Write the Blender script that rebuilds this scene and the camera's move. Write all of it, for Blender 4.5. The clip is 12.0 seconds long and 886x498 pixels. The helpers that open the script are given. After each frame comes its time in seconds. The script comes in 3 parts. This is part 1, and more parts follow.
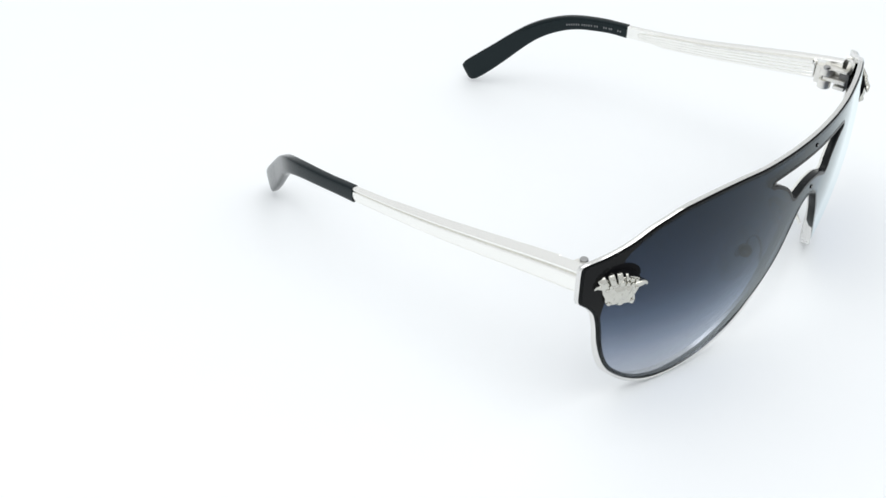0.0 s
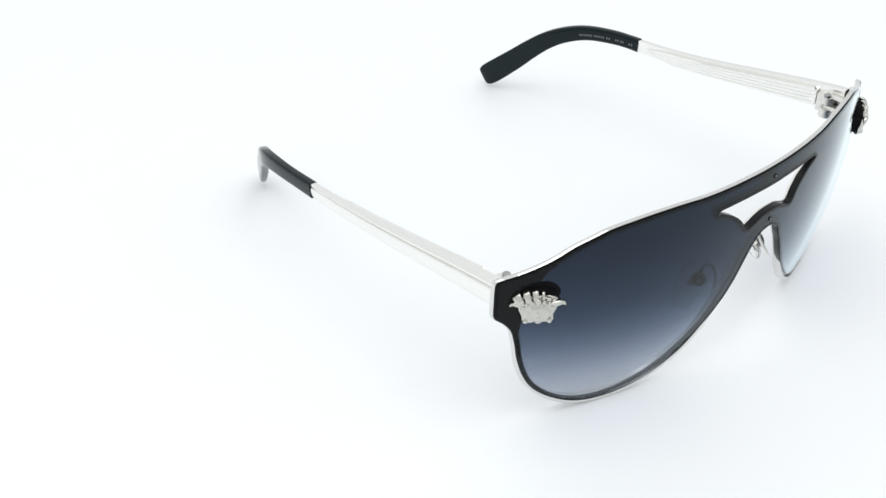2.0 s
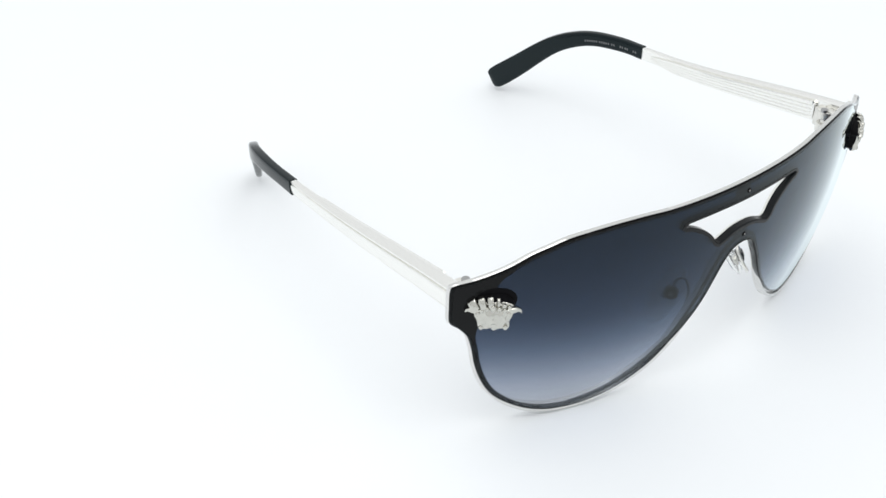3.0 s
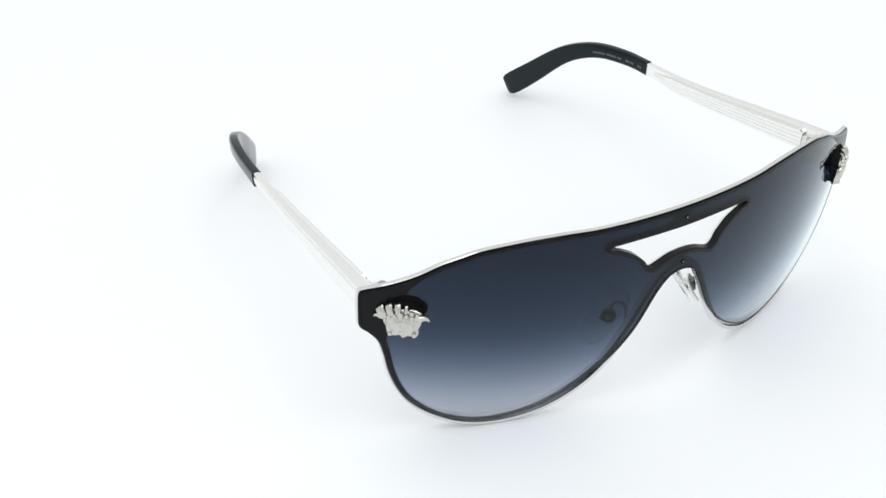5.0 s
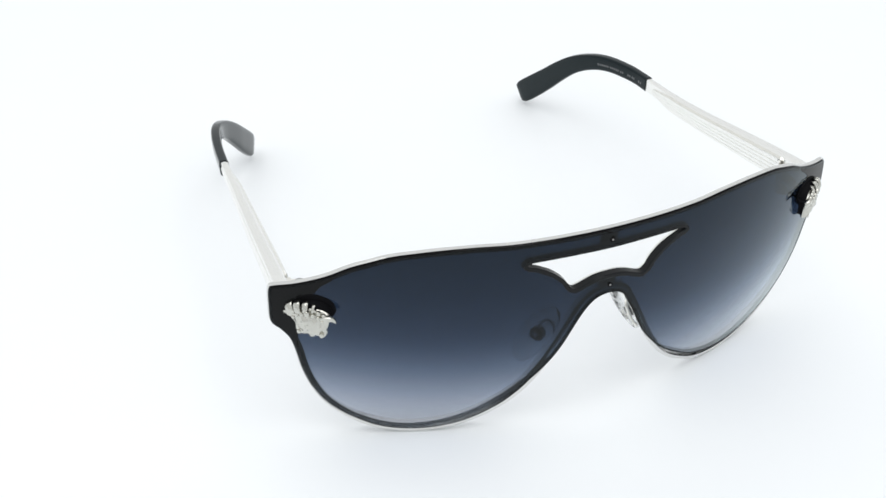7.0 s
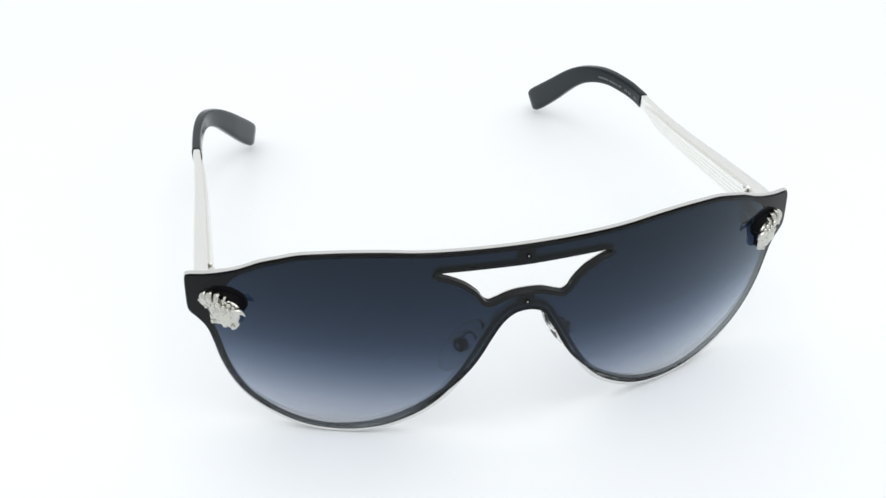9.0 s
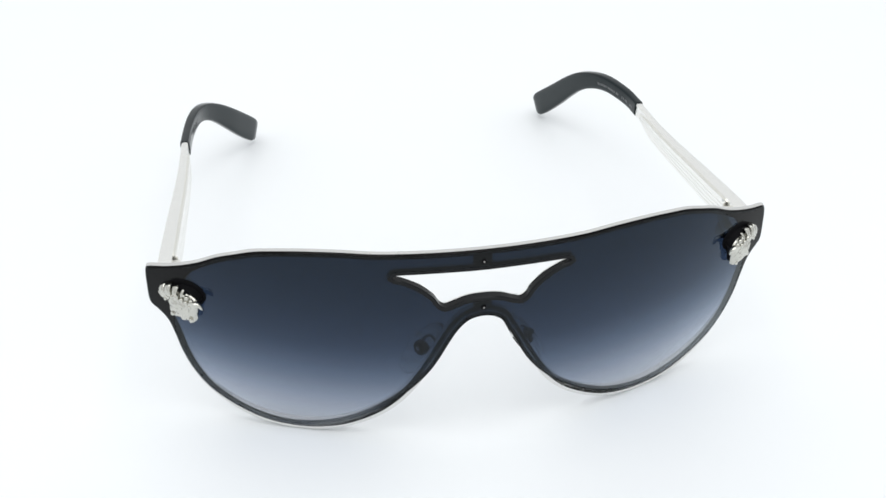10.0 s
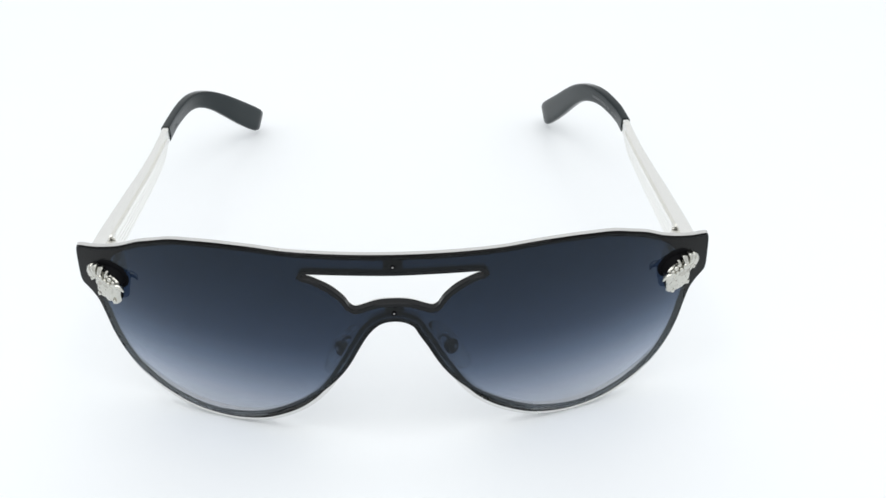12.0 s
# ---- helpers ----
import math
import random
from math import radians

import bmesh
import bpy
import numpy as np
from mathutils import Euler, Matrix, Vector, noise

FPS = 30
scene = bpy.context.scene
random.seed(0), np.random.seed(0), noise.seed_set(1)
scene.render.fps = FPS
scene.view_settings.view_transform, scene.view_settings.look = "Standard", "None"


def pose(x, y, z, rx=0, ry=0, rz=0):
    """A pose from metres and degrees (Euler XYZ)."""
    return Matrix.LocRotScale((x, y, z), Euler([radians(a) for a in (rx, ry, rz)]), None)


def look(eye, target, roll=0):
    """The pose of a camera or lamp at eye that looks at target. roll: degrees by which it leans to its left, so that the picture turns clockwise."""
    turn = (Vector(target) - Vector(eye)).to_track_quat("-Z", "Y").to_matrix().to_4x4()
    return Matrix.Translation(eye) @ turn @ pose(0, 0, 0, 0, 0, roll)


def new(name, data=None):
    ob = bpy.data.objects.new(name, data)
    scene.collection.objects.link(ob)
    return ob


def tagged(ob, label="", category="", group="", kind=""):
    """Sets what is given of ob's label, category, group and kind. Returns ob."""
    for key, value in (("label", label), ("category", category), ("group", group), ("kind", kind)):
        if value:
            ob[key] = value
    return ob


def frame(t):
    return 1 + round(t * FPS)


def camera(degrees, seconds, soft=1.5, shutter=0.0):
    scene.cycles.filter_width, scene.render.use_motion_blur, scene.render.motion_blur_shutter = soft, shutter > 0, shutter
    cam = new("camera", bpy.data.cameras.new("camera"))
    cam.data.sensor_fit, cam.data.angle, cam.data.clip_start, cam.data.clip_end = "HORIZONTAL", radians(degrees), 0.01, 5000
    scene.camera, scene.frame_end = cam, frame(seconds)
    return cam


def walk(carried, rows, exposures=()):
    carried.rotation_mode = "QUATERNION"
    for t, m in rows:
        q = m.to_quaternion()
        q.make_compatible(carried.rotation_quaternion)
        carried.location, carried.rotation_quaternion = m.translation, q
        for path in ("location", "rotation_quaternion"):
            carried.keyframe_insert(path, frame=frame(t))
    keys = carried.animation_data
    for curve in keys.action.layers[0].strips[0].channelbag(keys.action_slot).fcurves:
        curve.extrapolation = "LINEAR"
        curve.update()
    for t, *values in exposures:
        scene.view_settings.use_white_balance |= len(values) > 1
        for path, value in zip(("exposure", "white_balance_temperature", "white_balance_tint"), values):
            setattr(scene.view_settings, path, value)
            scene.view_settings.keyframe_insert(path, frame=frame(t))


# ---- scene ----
cam = camera(45.24, 12.0, soft=1.5)
eye = Vector((0, -0.3190, 0.1855))
gaze = Vector((math.sin(radians(2.743)) * math.cos(radians(35.93)), math.cos(radians(2.743)) * math.cos(radians(35.93)), -math.sin(radians(35.93))))
still = look(eye, eye + gaze, -0.2)
walk(cam, [(0, still), (12, still)], exposures=[(0, 0.0), (12, 0.0)])

# ---- light: a white photo tent, and an added fill lamp over the camera ----
world = bpy.data.worlds.new("white_tent")
scene.world = world
world.use_nodes = True
wb = world.node_tree.nodes["Background"]
wb.inputs["Color"].default_value = (0.957, 0.981, 0.997, 1)
# the tent glows most overhead, less towards its sides
wt = world.node_tree
w_co, w_xyz, w_up = wt.nodes.new("ShaderNodeTexCoord"), wt.nodes.new("ShaderNodeSeparateXYZ"), wt.nodes.new("ShaderNodeMapRange")
w_up.inputs["To Min"].default_value, w_up.inputs["To Max"].default_value = 0.82, 0.92
wt.links.new(w_co.outputs["Generated"], w_xyz.inputs[0])
wt.links.new(w_xyz.outputs["Z"], w_up.inputs["Value"])
wt.links.new(w_up.outputs[0], wb.inputs["Strength"])

# added area lamp, no known source: it lightens the shadows before the lens
fill_data = bpy.data.lights.new("fill_lamp", "AREA")
fill_data.shape, fill_data.size, fill_data.size_y = "RECTANGLE", 0.9, 0.7
fill_data.energy, fill_data.color = 3.2, (1.0, 0.995, 0.985)
fill_lamp = new("fill_lamp", fill_data)
fill_lamp.matrix_world = look((0.0, -0.2, 0.95), (0, 0.0, 0))


# ---- materials ----
def material(name, base, rough=0.5, metal=0.0, grain=0.0, scale=400.0, bump=0.0, rough_var=0.0, ior=1.5, second=0.0):
    """Principled surface with two scales of noise in colour, gloss and relief."""
    m = bpy.data.materials.new(name)
    m.use_nodes = True
    nt = m.node_tree
    p = nt.nodes["Principled BSDF"]
    p.inputs["Base Color"].default_value = (*base, 1)
    p.inputs["Roughness"].default_value = rough
    p.inputs["Metallic"].default_value = metal
    p.inputs["IOR"].default_value = ior
    tc = nt.nodes.new("ShaderNodeTexCoord")
    n1 = nt.nodes.new("ShaderNodeTexNoise")
    n1.inputs["Scale"].default_value = scale
    n1.inputs["Detail"].default_value = 4
    n2 = nt.nodes.new("ShaderNodeTexNoise")
    n2.inputs["Scale"].default_value = scale / 14
    n2.inputs["Detail"].default_value = 3
    for n in (n1, n2):
        nt.links.new(tc.outputs["Object"], n.inputs["Vector"])
    if grain or second:
        add = nt.nodes.new("ShaderNodeMath")
        add.operation = "MULTIPLY_ADD"
        nt.links.new(n1.outputs["Fac"], add.inputs[0])
        add.inputs[1].default_value = grain
        sec = nt.nodes.new("ShaderNodeMath")
        sec.operation = "MULTIPLY_ADD"
        nt.links.new(n2.outputs["Fac"], sec.inputs[0])
        sec.inputs[1].default_value = second
        sec.inputs[2].default_value = 1 - 0.5 * (grain + second)
        nt.links.new(sec.outputs[0], add.inputs[2])
        mul = nt.nodes.new("ShaderNodeVectorMath")
        mul.operation = "SCALE"
        mul.inputs[0].default_value = base
        nt.links.new(add.outputs[0], mul.inputs["Scale"])
        nt.links.new(mul.outputs[0], p.inputs["Base Color"])
    if rough_var:
        rv = nt.nodes.new("ShaderNodeMath")
        rv.operation = "MULTIPLY_ADD"
        nt.links.new(n2.outputs["Fac"], rv.inputs[0])
        rv.inputs[1].default_value = rough_var
        rv.inputs[2].default_value = rough - rough_var / 2
        nt.links.new(rv.outputs[0], p.inputs["Roughness"])
    if bump:
        b = nt.nodes.new("ShaderNodeBump")
        b.inputs["Strength"].default_value = bump
        b.inputs["Distance"].default_value = 0.0002
        nt.links.new(n1.outputs["Fac"], b.inputs["Height"])
        nt.links.new(b.outputs[0], p.inputs["Normal"])
    return m


def tinted_glass(name, stops, ior, gloss_colour, gain=1.0, bridge=0.0):
    """Graduated sun lens: tint by height on the lens, gloss by Fresnel; ior 0: a face without gloss.
    Each of the two faces holds half the density."""
    m = bpy.data.materials.new(name)
    m.use_nodes = True
    nt = m.node_tree
    nt.nodes.remove(nt.nodes["Principled BSDF"])
    out = nt.nodes["Material Output"]
    tc = nt.nodes.new("ShaderNodeTexCoord")
    sep = nt.nodes.new("ShaderNodeSeparateXYZ")
    nt.links.new(tc.outputs["Object"], sep.inputs[0])
    rng = nt.nodes.new("ShaderNodeMapRange")
    rng.inputs["From Min"].default_value = 0.0
    rng.inputs["From Max"].default_value = 0.056
    dip = nt.nodes.new("ShaderNodeMath")         # the tint line dips towards the ends of the wrap
    dip.operation = "MULTIPLY_ADD"
    nt.links.new(sep.outputs["Y"], dip.inputs[0])
    dip.inputs[1].default_value = -0.35
    low = nt.nodes.new("ShaderNodeMath")
    low.operation = "ADD"
    low.inputs[1].default_value = -0.35 * 0.0217
    if not bridge:
        nt.links.new(sep.outputs["Z"], low.inputs[0])
    nt.links.new(low.outputs[0], dip.inputs[2])
    if bridge:                                   # darker round the bridge, fading out 27 mm from the middle
        near = []
        for op, value in (("ABSOLUTE", 0), ("SUBTRACT", 0), ("MAXIMUM", 0), ("MULTIPLY_ADD", bridge)):
            near.append(nt.nodes.new("ShaderNodeMath"))
            near[-1].operation = op
            near[-1].inputs[1].default_value = value
        nt.links.new(sep.outputs["X"], near[0].inputs[0])
        near[1].inputs[0].default_value = 0.027
        nt.links.new(near[0].outputs[0], near[1].inputs[1])
        nt.links.new(near[1].outputs[0], near[2].inputs[0])
        nt.links.new(near[2].outputs[0], near[3].inputs[0])
        nt.links.new(sep.outputs["Z"], near[3].inputs[2])
        nt.links.new(near[3].outputs[0], low.inputs[0])
    nt.links.new(dip.outputs[0], rng.inputs["Value"])
    ramp = nt.nodes.new("ShaderNodeValToRGB")
    ramp.color_ramp.interpolation = "B_SPLINE"
    els = ramp.color_ramp.elements
    while len(els) < len(stops):
        els.new(0.5)
    for e, (z, col) in zip(els, stops):
        e.position = z / 56
        e.color = (*[math.sqrt(c) for c in col], 1)
    nt.links.new(rng.outputs[0], ramp.inputs[0])
    clear = nt.nodes.new("ShaderNodeBsdfTransparent")
    nt.links.new(ramp.outputs[0], clear.inputs["Color"])
    gloss = nt.nodes.new("ShaderNodeBsdfGlossy")
    gloss.inputs["Color"].default_value = (*gloss_colour, 1)
    gloss.inputs["Roughness"].default_value = 0.03
    mix = nt.nodes.new("ShaderNodeMixShader")
    if not ior:
        mix.inputs[0].default_value = 0.0
    else:
        fr = nt.nodes.new("ShaderNodeFresnel")
        fr.inputs["IOR"].default_value = ior
        steep = nt.nodes.new("ShaderNodeMath")   # a coated face: little gloss head-on, rising late
        steep.operation = "POWER"
        steep.inputs[1].default_value = 1.6
        two = nt.nodes.new("ShaderNodeMath")     # both faces of the lens mirror the light
        two.operation, two.use_clamp = "MULTIPLY", True
        nt.links.new(fr.outputs[0], steep.inputs[0])
        nt.links.new(steep.outputs[0], two.inputs[0])
        two.inputs[1].default_value = gain
        nt.links.new(two.outputs[0], mix.inputs[0])
    nt.links.new(clear.outputs[0], mix.inputs[1])
    nt.links.new(gloss.outputs[0], mix.inputs[2])
    nt.links.new(mix.outputs[0], out.inputs["Surface"])
    return m


PAPER = material("white_acrylic", (0.897, 0.918, 0.933), 0.55, grain=0.012, second=0.012, scale=60, rough_var=0.1, bump=0.02)
NICKEL = material("polished_nickel_rim", (0.74, 0.735, 0.72), 0.26, 1.0, grain=0.06, second=0.04, scale=500, rough_var=0.1)
SILVER = material("polished_silver_metal", (0.93, 0.925, 0.895), 0.24, 1.0, grain=0.05, second=0.03, scale=500, rough_var=0.1)
BRIGHT = material("bright_cast_silver", (0.57, 0.565, 0.52), 0.17, 1.0, grain=0.2, second=0.15, scale=900, rough_var=0.12, bump=0.9)
SATIN = material("satin_silver_metal", (0.84, 0.83, 0.79), 0.48, 1.0, grain=0.08, second=0.05, scale=600, rough_var=0.1, bump=0.05)
STEEL = material("grey_screw_steel", (0.42, 0.42, 0.42), 0.3, 1.0, grain=0.1, scale=900, rough_var=0.1)
BLACK = material("black_lacquer", (0.004, 0.0045, 0.005), 0.2, grain=0.2, scale=300, rough_var=0.08, ior=1.25)
GUNMETAL = material("dark_gunmetal", (0.13, 0.13, 0.13), 0.3, 1.0, grain=0.1, scale=900, rough_var=0.1)
EDGE = material("black_lens_edge", (0.008, 0.009, 0.010), 0.2, grain=0.2, scale=300, rough_var=0.06, ior=1.27)
ACETATE = material("black_acetate", (0.002, 0.0055, 0.007), 0.12, grain=0.25, second=0.1, scale=350, rough_var=0.1, bump=0.03, ior=1.35)
ACETATE.node_tree.nodes["Principled BSDF"].inputs["Specular Tint"].default_value = (0.80, 0.96, 1.0, 1)
PRINT = material("pale_grey_print", (0.17, 0.175, 0.18), 0.5, grain=0.2, scale=900)
PIT = material("dull_black_rubber", (0.005, 0.005, 0.006), 0.6, grain=0.2, second=0.2, scale=500, ior=1.16)
TINT = [(0, (0.53, 0.55, 0.61)), (6, (0.442, 0.482, 0.575)), (13, (0.246, 0.289, 0.378)),
        (21, (0.083, 0.114, 0.178)), (30, (0.0235, 0.037, 0.070)), (46, (0.006, 0.0125, 0.026))]
LENS = tinted_glass("graduated_blue_grey_lens", TINT, 1.5, (0.89, 0.955, 0.972), 3.3)
LENS_BACK = tinted_glass("graduated_lens_inner_face", TINT, 0, (1, 1, 1))
EDGE_TINT = [(0, (0.28, 0.29, 0.30)), (8, (0.19, 0.20, 0.21)), (16, (0.085, 0.09, 0.1)), (24, (0.028, 0.031, 0.036)), (33, (0.004, 0.005, 0.006)), (50, (0.001, 0.001, 0.002))]
BORDER = tinted_glass("graduated_lens_bevel", EDGE_TINT, 1.5, (0.93, 0.96, 0.97), 2.2, 2.0)


def clear_silicone():
    m = bpy.data.materials.new("clear_silicone")
    m.use_nodes = True
    p = m.node_tree.nodes["Principled BSDF"]
    p.inputs["Base Color"].default_value = (0.93, 0.94, 0.93, 1)
    p.inputs["Transmission Weight"].default_value = 1.0
    p.inputs["Roughness"].default_value = 0.12
    p.inputs["IOR"].default_value = 1.41
    return m


SILICONE = clear_silicone()


# ---- small mesh tools (millimetres in, metres out) ----
def part(name, bm, mat, parent, label="", smooth=True, sharp=35, back=None):
    bmesh.ops.recalc_face_normals(bm, faces=bm.faces[:])
    for v in bm.verts:
        v.co *= 0.001
    if smooth:
        for f in bm.faces:
            f.smooth = True
        for e in bm.edges:
            if len(e.link_faces) == 2 and e.calc_face_angle(0) > radians(sharp):
                e.smooth = False
    me = bpy.data.meshes.new(name)
    bm.to_mesh(me)
    bm.free()
    me.materials.append(mat)
    if back:
        me.materials.append(back)
    ob = new(name, me)
    ob.parent = parent
    if parent is not None and parent.type == "EMPTY":
        ob.location = HOME
    if label:
        tagged(ob, label)
    return ob


def spline(pts, step=0.7, closed=True):
    """Centripetal curve through a few shape points, resampled evenly enough."""
    P = [Vector(p) for p in pts]
    n, out = len(P), []
    for i in range(n if closed else n - 1):
        if closed:
            a, b, c, d = P[i - 1], P[i], P[(i + 1) % n], P[(i + 2) % n]
        else:
            a, b, c, d = P[max(i - 1, 0)], P[i], P[i + 1], P[min(i + 2, n - 1)]
        k = max(1, int((c - b).length / step))
        t0 = max((b - a).length, 1e-6) ** 0.5
        t1 = max((c - b).length, 1e-6) ** 0.5
        t2 = max((d - c).length, 1e-6) ** 0.5
        m1 = (c - b) + ((b - a) / t0 - (c - a) / (t0 + t1)) * t1 if (b - a).length > 1e-6 else (c - b)
        m2 = (c - b) + ((d - c) / t2 - (d - b) / (t1 + t2)) * t1 if (d - c).length > 1e-6 else (c - b)
        for j in range(k):
            s = j / k
            out.append(b * (2 * s**3 - 3 * s**2 + 1) + m1 * (s**3 - 2 * s**2 + s) + c * (-2 * s**3 + 3 * s**2) + m2 * (s**3 - s**2))
    if not closed:
        out.append(P[-1])
    return out


def area2(loop):
    return sum(a.x * b.y - b.x * a.y for a, b in zip(loop, loop[1:] + loop[:1]))


def offset(loop, d):
    """The loop moved inwards by d."""
    s, n, out = (1 if area2(loop) > 0 else -1), len(loop), []
    for i in range(n):
        e1, e2 = (loop[i] - loop[i - 1]).normalized(), (loop[(i + 1) % n] - loop[i]).normalized()
        n1, n2 = Vector((-e1.y, e1.x)) * s, Vector((-e2.y, e2.x)) * s
        v = n1 + n2
        v = v / max(v.length_squared / 2, 0.5)
        out.append(loop[i] + v * d)
    return out


def inside(p, loop):
    hit, n = False, len(loop)
    for i in range(n):
        a, b = loop[i - 1], loop[i]
        if (a.y > p.y) != (b.y > p.y) and p.x < (b.x - a.x) * (p.y - a.y) / (b.y - a.y) + a.x:
            hit = not hit
    return hit


CY, CZ, RF = 118.3, 36.0, 140.0     # the shield is a piece of this sphere


def on_shield(x, z, r=RF):
    return Vector((x, CY - math.sqrt(r * r - x * x - (z - CZ) ** 2), z))


def shield_solid(outer, holes, r_front, r_back, grid=2.2):
    """A curved plate with holes, its faces on two spheres."""
    from mathutils.geometry import delaunay_2d_cdt
    verts, edges = [], []
    for lp in [outer, *holes]:
        k = len(verts)
        verts += [Vector((p.x, p.y)) for p in lp]
        edges += [(k + i, k + (i + 1) % len(lp)) for i in range(len(lp))]
    nb = len(verts)
    xs, ys = [p.x for p in outer], [p.y for p in outer]
    x = min(xs)
    while x < max(xs):
        y = min(ys)
        while y < max(ys):
            p = Vector((x, y))
            if inside(p, outer) and not any(inside(p, h) for h in holes) and min((p - v).length for v in verts[:nb]) > grid * 0.5:
                verts.append(p)
            y += grid
        x += grid
    vo, _, fo, *_ = delaunay_2d_cdt(verts, edges, [], 0, 1e-5)
    tris = []
    for f in fo:
        c = sum((vo[i] for i in f), Vector((0, 0))) / len(f)
        if inside(c, outer) and not any(inside(c, h) for h in holes):
            tris.append(f)
    bm = bmesh.new()
    fr = [bm.verts.new(on_shield(p.x, p.y, r_front)) for p in vo]
    bk = [bm.verts.new(on_shield(p.x, p.y, r_back)) for p in vo]
    count = {}
    for f in tris:
        bm.faces.new([fr[i] for i in f])
        bm.faces.new([bk[i] for i in reversed(f)]).material_index = 1
        for a, b in zip(f, (*f[1:], f[0])):
            count[(a, b)] = 1
    for a, b in count:
        if (b, a) not in count:
            bm.faces.new((fr[a], fr[b], bk[b], bk[a])).material_index = 1
    bmesh.ops.delete(bm, geom=[v for v in bm.verts if not v.link_faces], context="VERTS")
    return bm


def shield_band(loop, section, deep=None, slim=None, fore=None):
    """A closed band along a loop; section: pairs of inset and sphere radius; deep, fore: how far its back lies further back and its front further forward, point by point."""
    bm = bmesh.new()
    rings = []
    for d, r in section:
        lp = offset(loop, d) if d else loop
        if slim:
            lp = [a.lerp(b, slim[i]) for i, (a, b) in enumerate(zip(lp, loop))]
        rings.append([bm.verts.new(on_shield(p.x, p.y, r - (deep[i] if deep and r < RF - 1.1 else 0) + (fore[i] if fore and r > RF - 0.87 else 0))) for i, p in enumerate(lp)])
    n = len(loop)
    for k in range(len(rings)):
        a, b = rings[k], rings[(k + 1) % len(rings)]
        for i in range(n):
            j = (i + 1) % n
            bm.faces.new((a[i], a[j], b[j], b[i]))
    return bm


def sweep(path, n=20, power=3.2, caps=True, profile=None):
    """A bar along path rows (centre, half width, half height); its width lies across the path in plan."""
    bm = bmesh.new()
    rings = []
    for i, (c, w, h) in enumerate(path):
        t = (Vector(path[min(i + 1, len(path) - 1)][0]) - Vector(path[max(i - 1, 0)][0])).normalized()
        side = Vector((t.y, -t.x, 0)).normalized()
        up = side.cross(t)
        if up.z < 0:
            up = -up
        ring = []
        if profile:
            for u, v in profile:
                ring.append(bm.verts.new(Vector(c) + side * (u * w) + up * (v * h)))
        else:
            for k in range(n):
                a = 2 * math.pi * (k + 0.5) / n
                ca, sa = math.cos(a), math.sin(a)
                ring.append(bm.verts.new(Vector(c) + side * (w * math.copysign(abs(ca) ** (2 / power), ca)) + up * (h * math.copysign(abs(sa) ** (2 / power), sa))))
        rings.append(ring)
    m = len(rings[0])
    for a, b in zip(rings, rings[1:]):
        for k in range(m):
            j = (k + 1) % m
            bm.faces.new((a[k], a[j], b[j], b[k]))
    if caps:
        bm.faces.new(rings[0])
        bm.faces.new(rings[-1])
    return bm


def box(c, size, turn=0, bevel=0.25, bm=None):
    bm = bm or bmesh.new()
    m = Matrix.Translation(c) @ Matrix.Rotation(radians(turn), 4, "Z") @ Matrix.Diagonal((*size, 1))
    made = bmesh.ops.create_cube(bm, size=1, matrix=m)
    if bevel:
        edges = {e for v in made["verts"] for e in v.link_edges}
        bmesh.ops.bevel(bm, geom=list(edges), offset=bevel, segments=2, affect="EDGES", profile=0.5)
    return bm


def barrel(c, r, h, axis=(0, 0, 1), n=24, bevel=0.15, bm=None):
    bm = bm or bmesh.new()
    m = Matrix.Translation(c) @ Vector(axis).to_track_quat("Z", "Y").to_matrix().to_4x4()
    made = bmesh.ops.create_cone(bm, cap_ends=True, segments=n, radius1=r, radius2=r, depth=h, matrix=m)
    if bevel:
        edges = [e for e in {e for v in made["verts"] for e in v.link_edges} if any(len(f.verts) > 4 for f in e.link_faces)]
        bmesh.ops.bevel(bm, geom=edges, offset=bevel, segments=2, affect="EDGES", profile=0.5)
    return bm


# ---- the white support ----
def ground():
    """One level white sheet, finely divided near the glasses and reaching far past them."""
    bm = bmesh.new()
    ticks = (-8000, -3000, -1200, -500, -200, 0, 200, 500, 1200, 3000, 8000)
    grid = [[bm.verts.new((x, y, 0)) for y in ticks] for x in ticks]
    for a, b in zip(grid, grid[1:]):
        for i in range(len(ticks) - 1):
            bm.faces.new((a[i], b[i], b[i + 1], a[i + 1]))
    ob = part("ground", bm, PAPER, None)
    return tagged(ob, "seamless matt white acrylic tabletop", "ground", kind="structure")


# ---- the sunglasses ----
HOME = (0.00094, -0.12058, 0)
HALF = [(0, 55.0), (8, 55.0), (16, 55.0), (23, 55.05), (30, 55.35), (37, 55.25), (42.4, 54.85), (48, 54.1), (52, 52.9), (55.8, 51.6),
        (60, 49.5), (63.5, 48.1), (67.6, 46.8), (70.6, 46.1), (71.6, 45.7), (71.95, 44.9), (72.3, 40.5), (72.35, 36.6), (72.1, 35.8), (70.5, 34.3), (68.9, 32.0),
        (67.9, 28.0), (66.9, 22.2), (65.2, 16.5), (62.3, 10.9), (57.4, 5.8), (52.0, 2.5), (46.8, 0.9), (41.5, 0.6), (36, 1.6), (31.5, 3.3),
        (27.2, 5.8), (22.1, 9.8), (17.2, 14.9), (12.9, 20.7), (10.0, 25.9), (7.7, 30.8), (5.9, 34.2), (4.2, 36.4), (2.4, 37.7), (0, 38.15)]
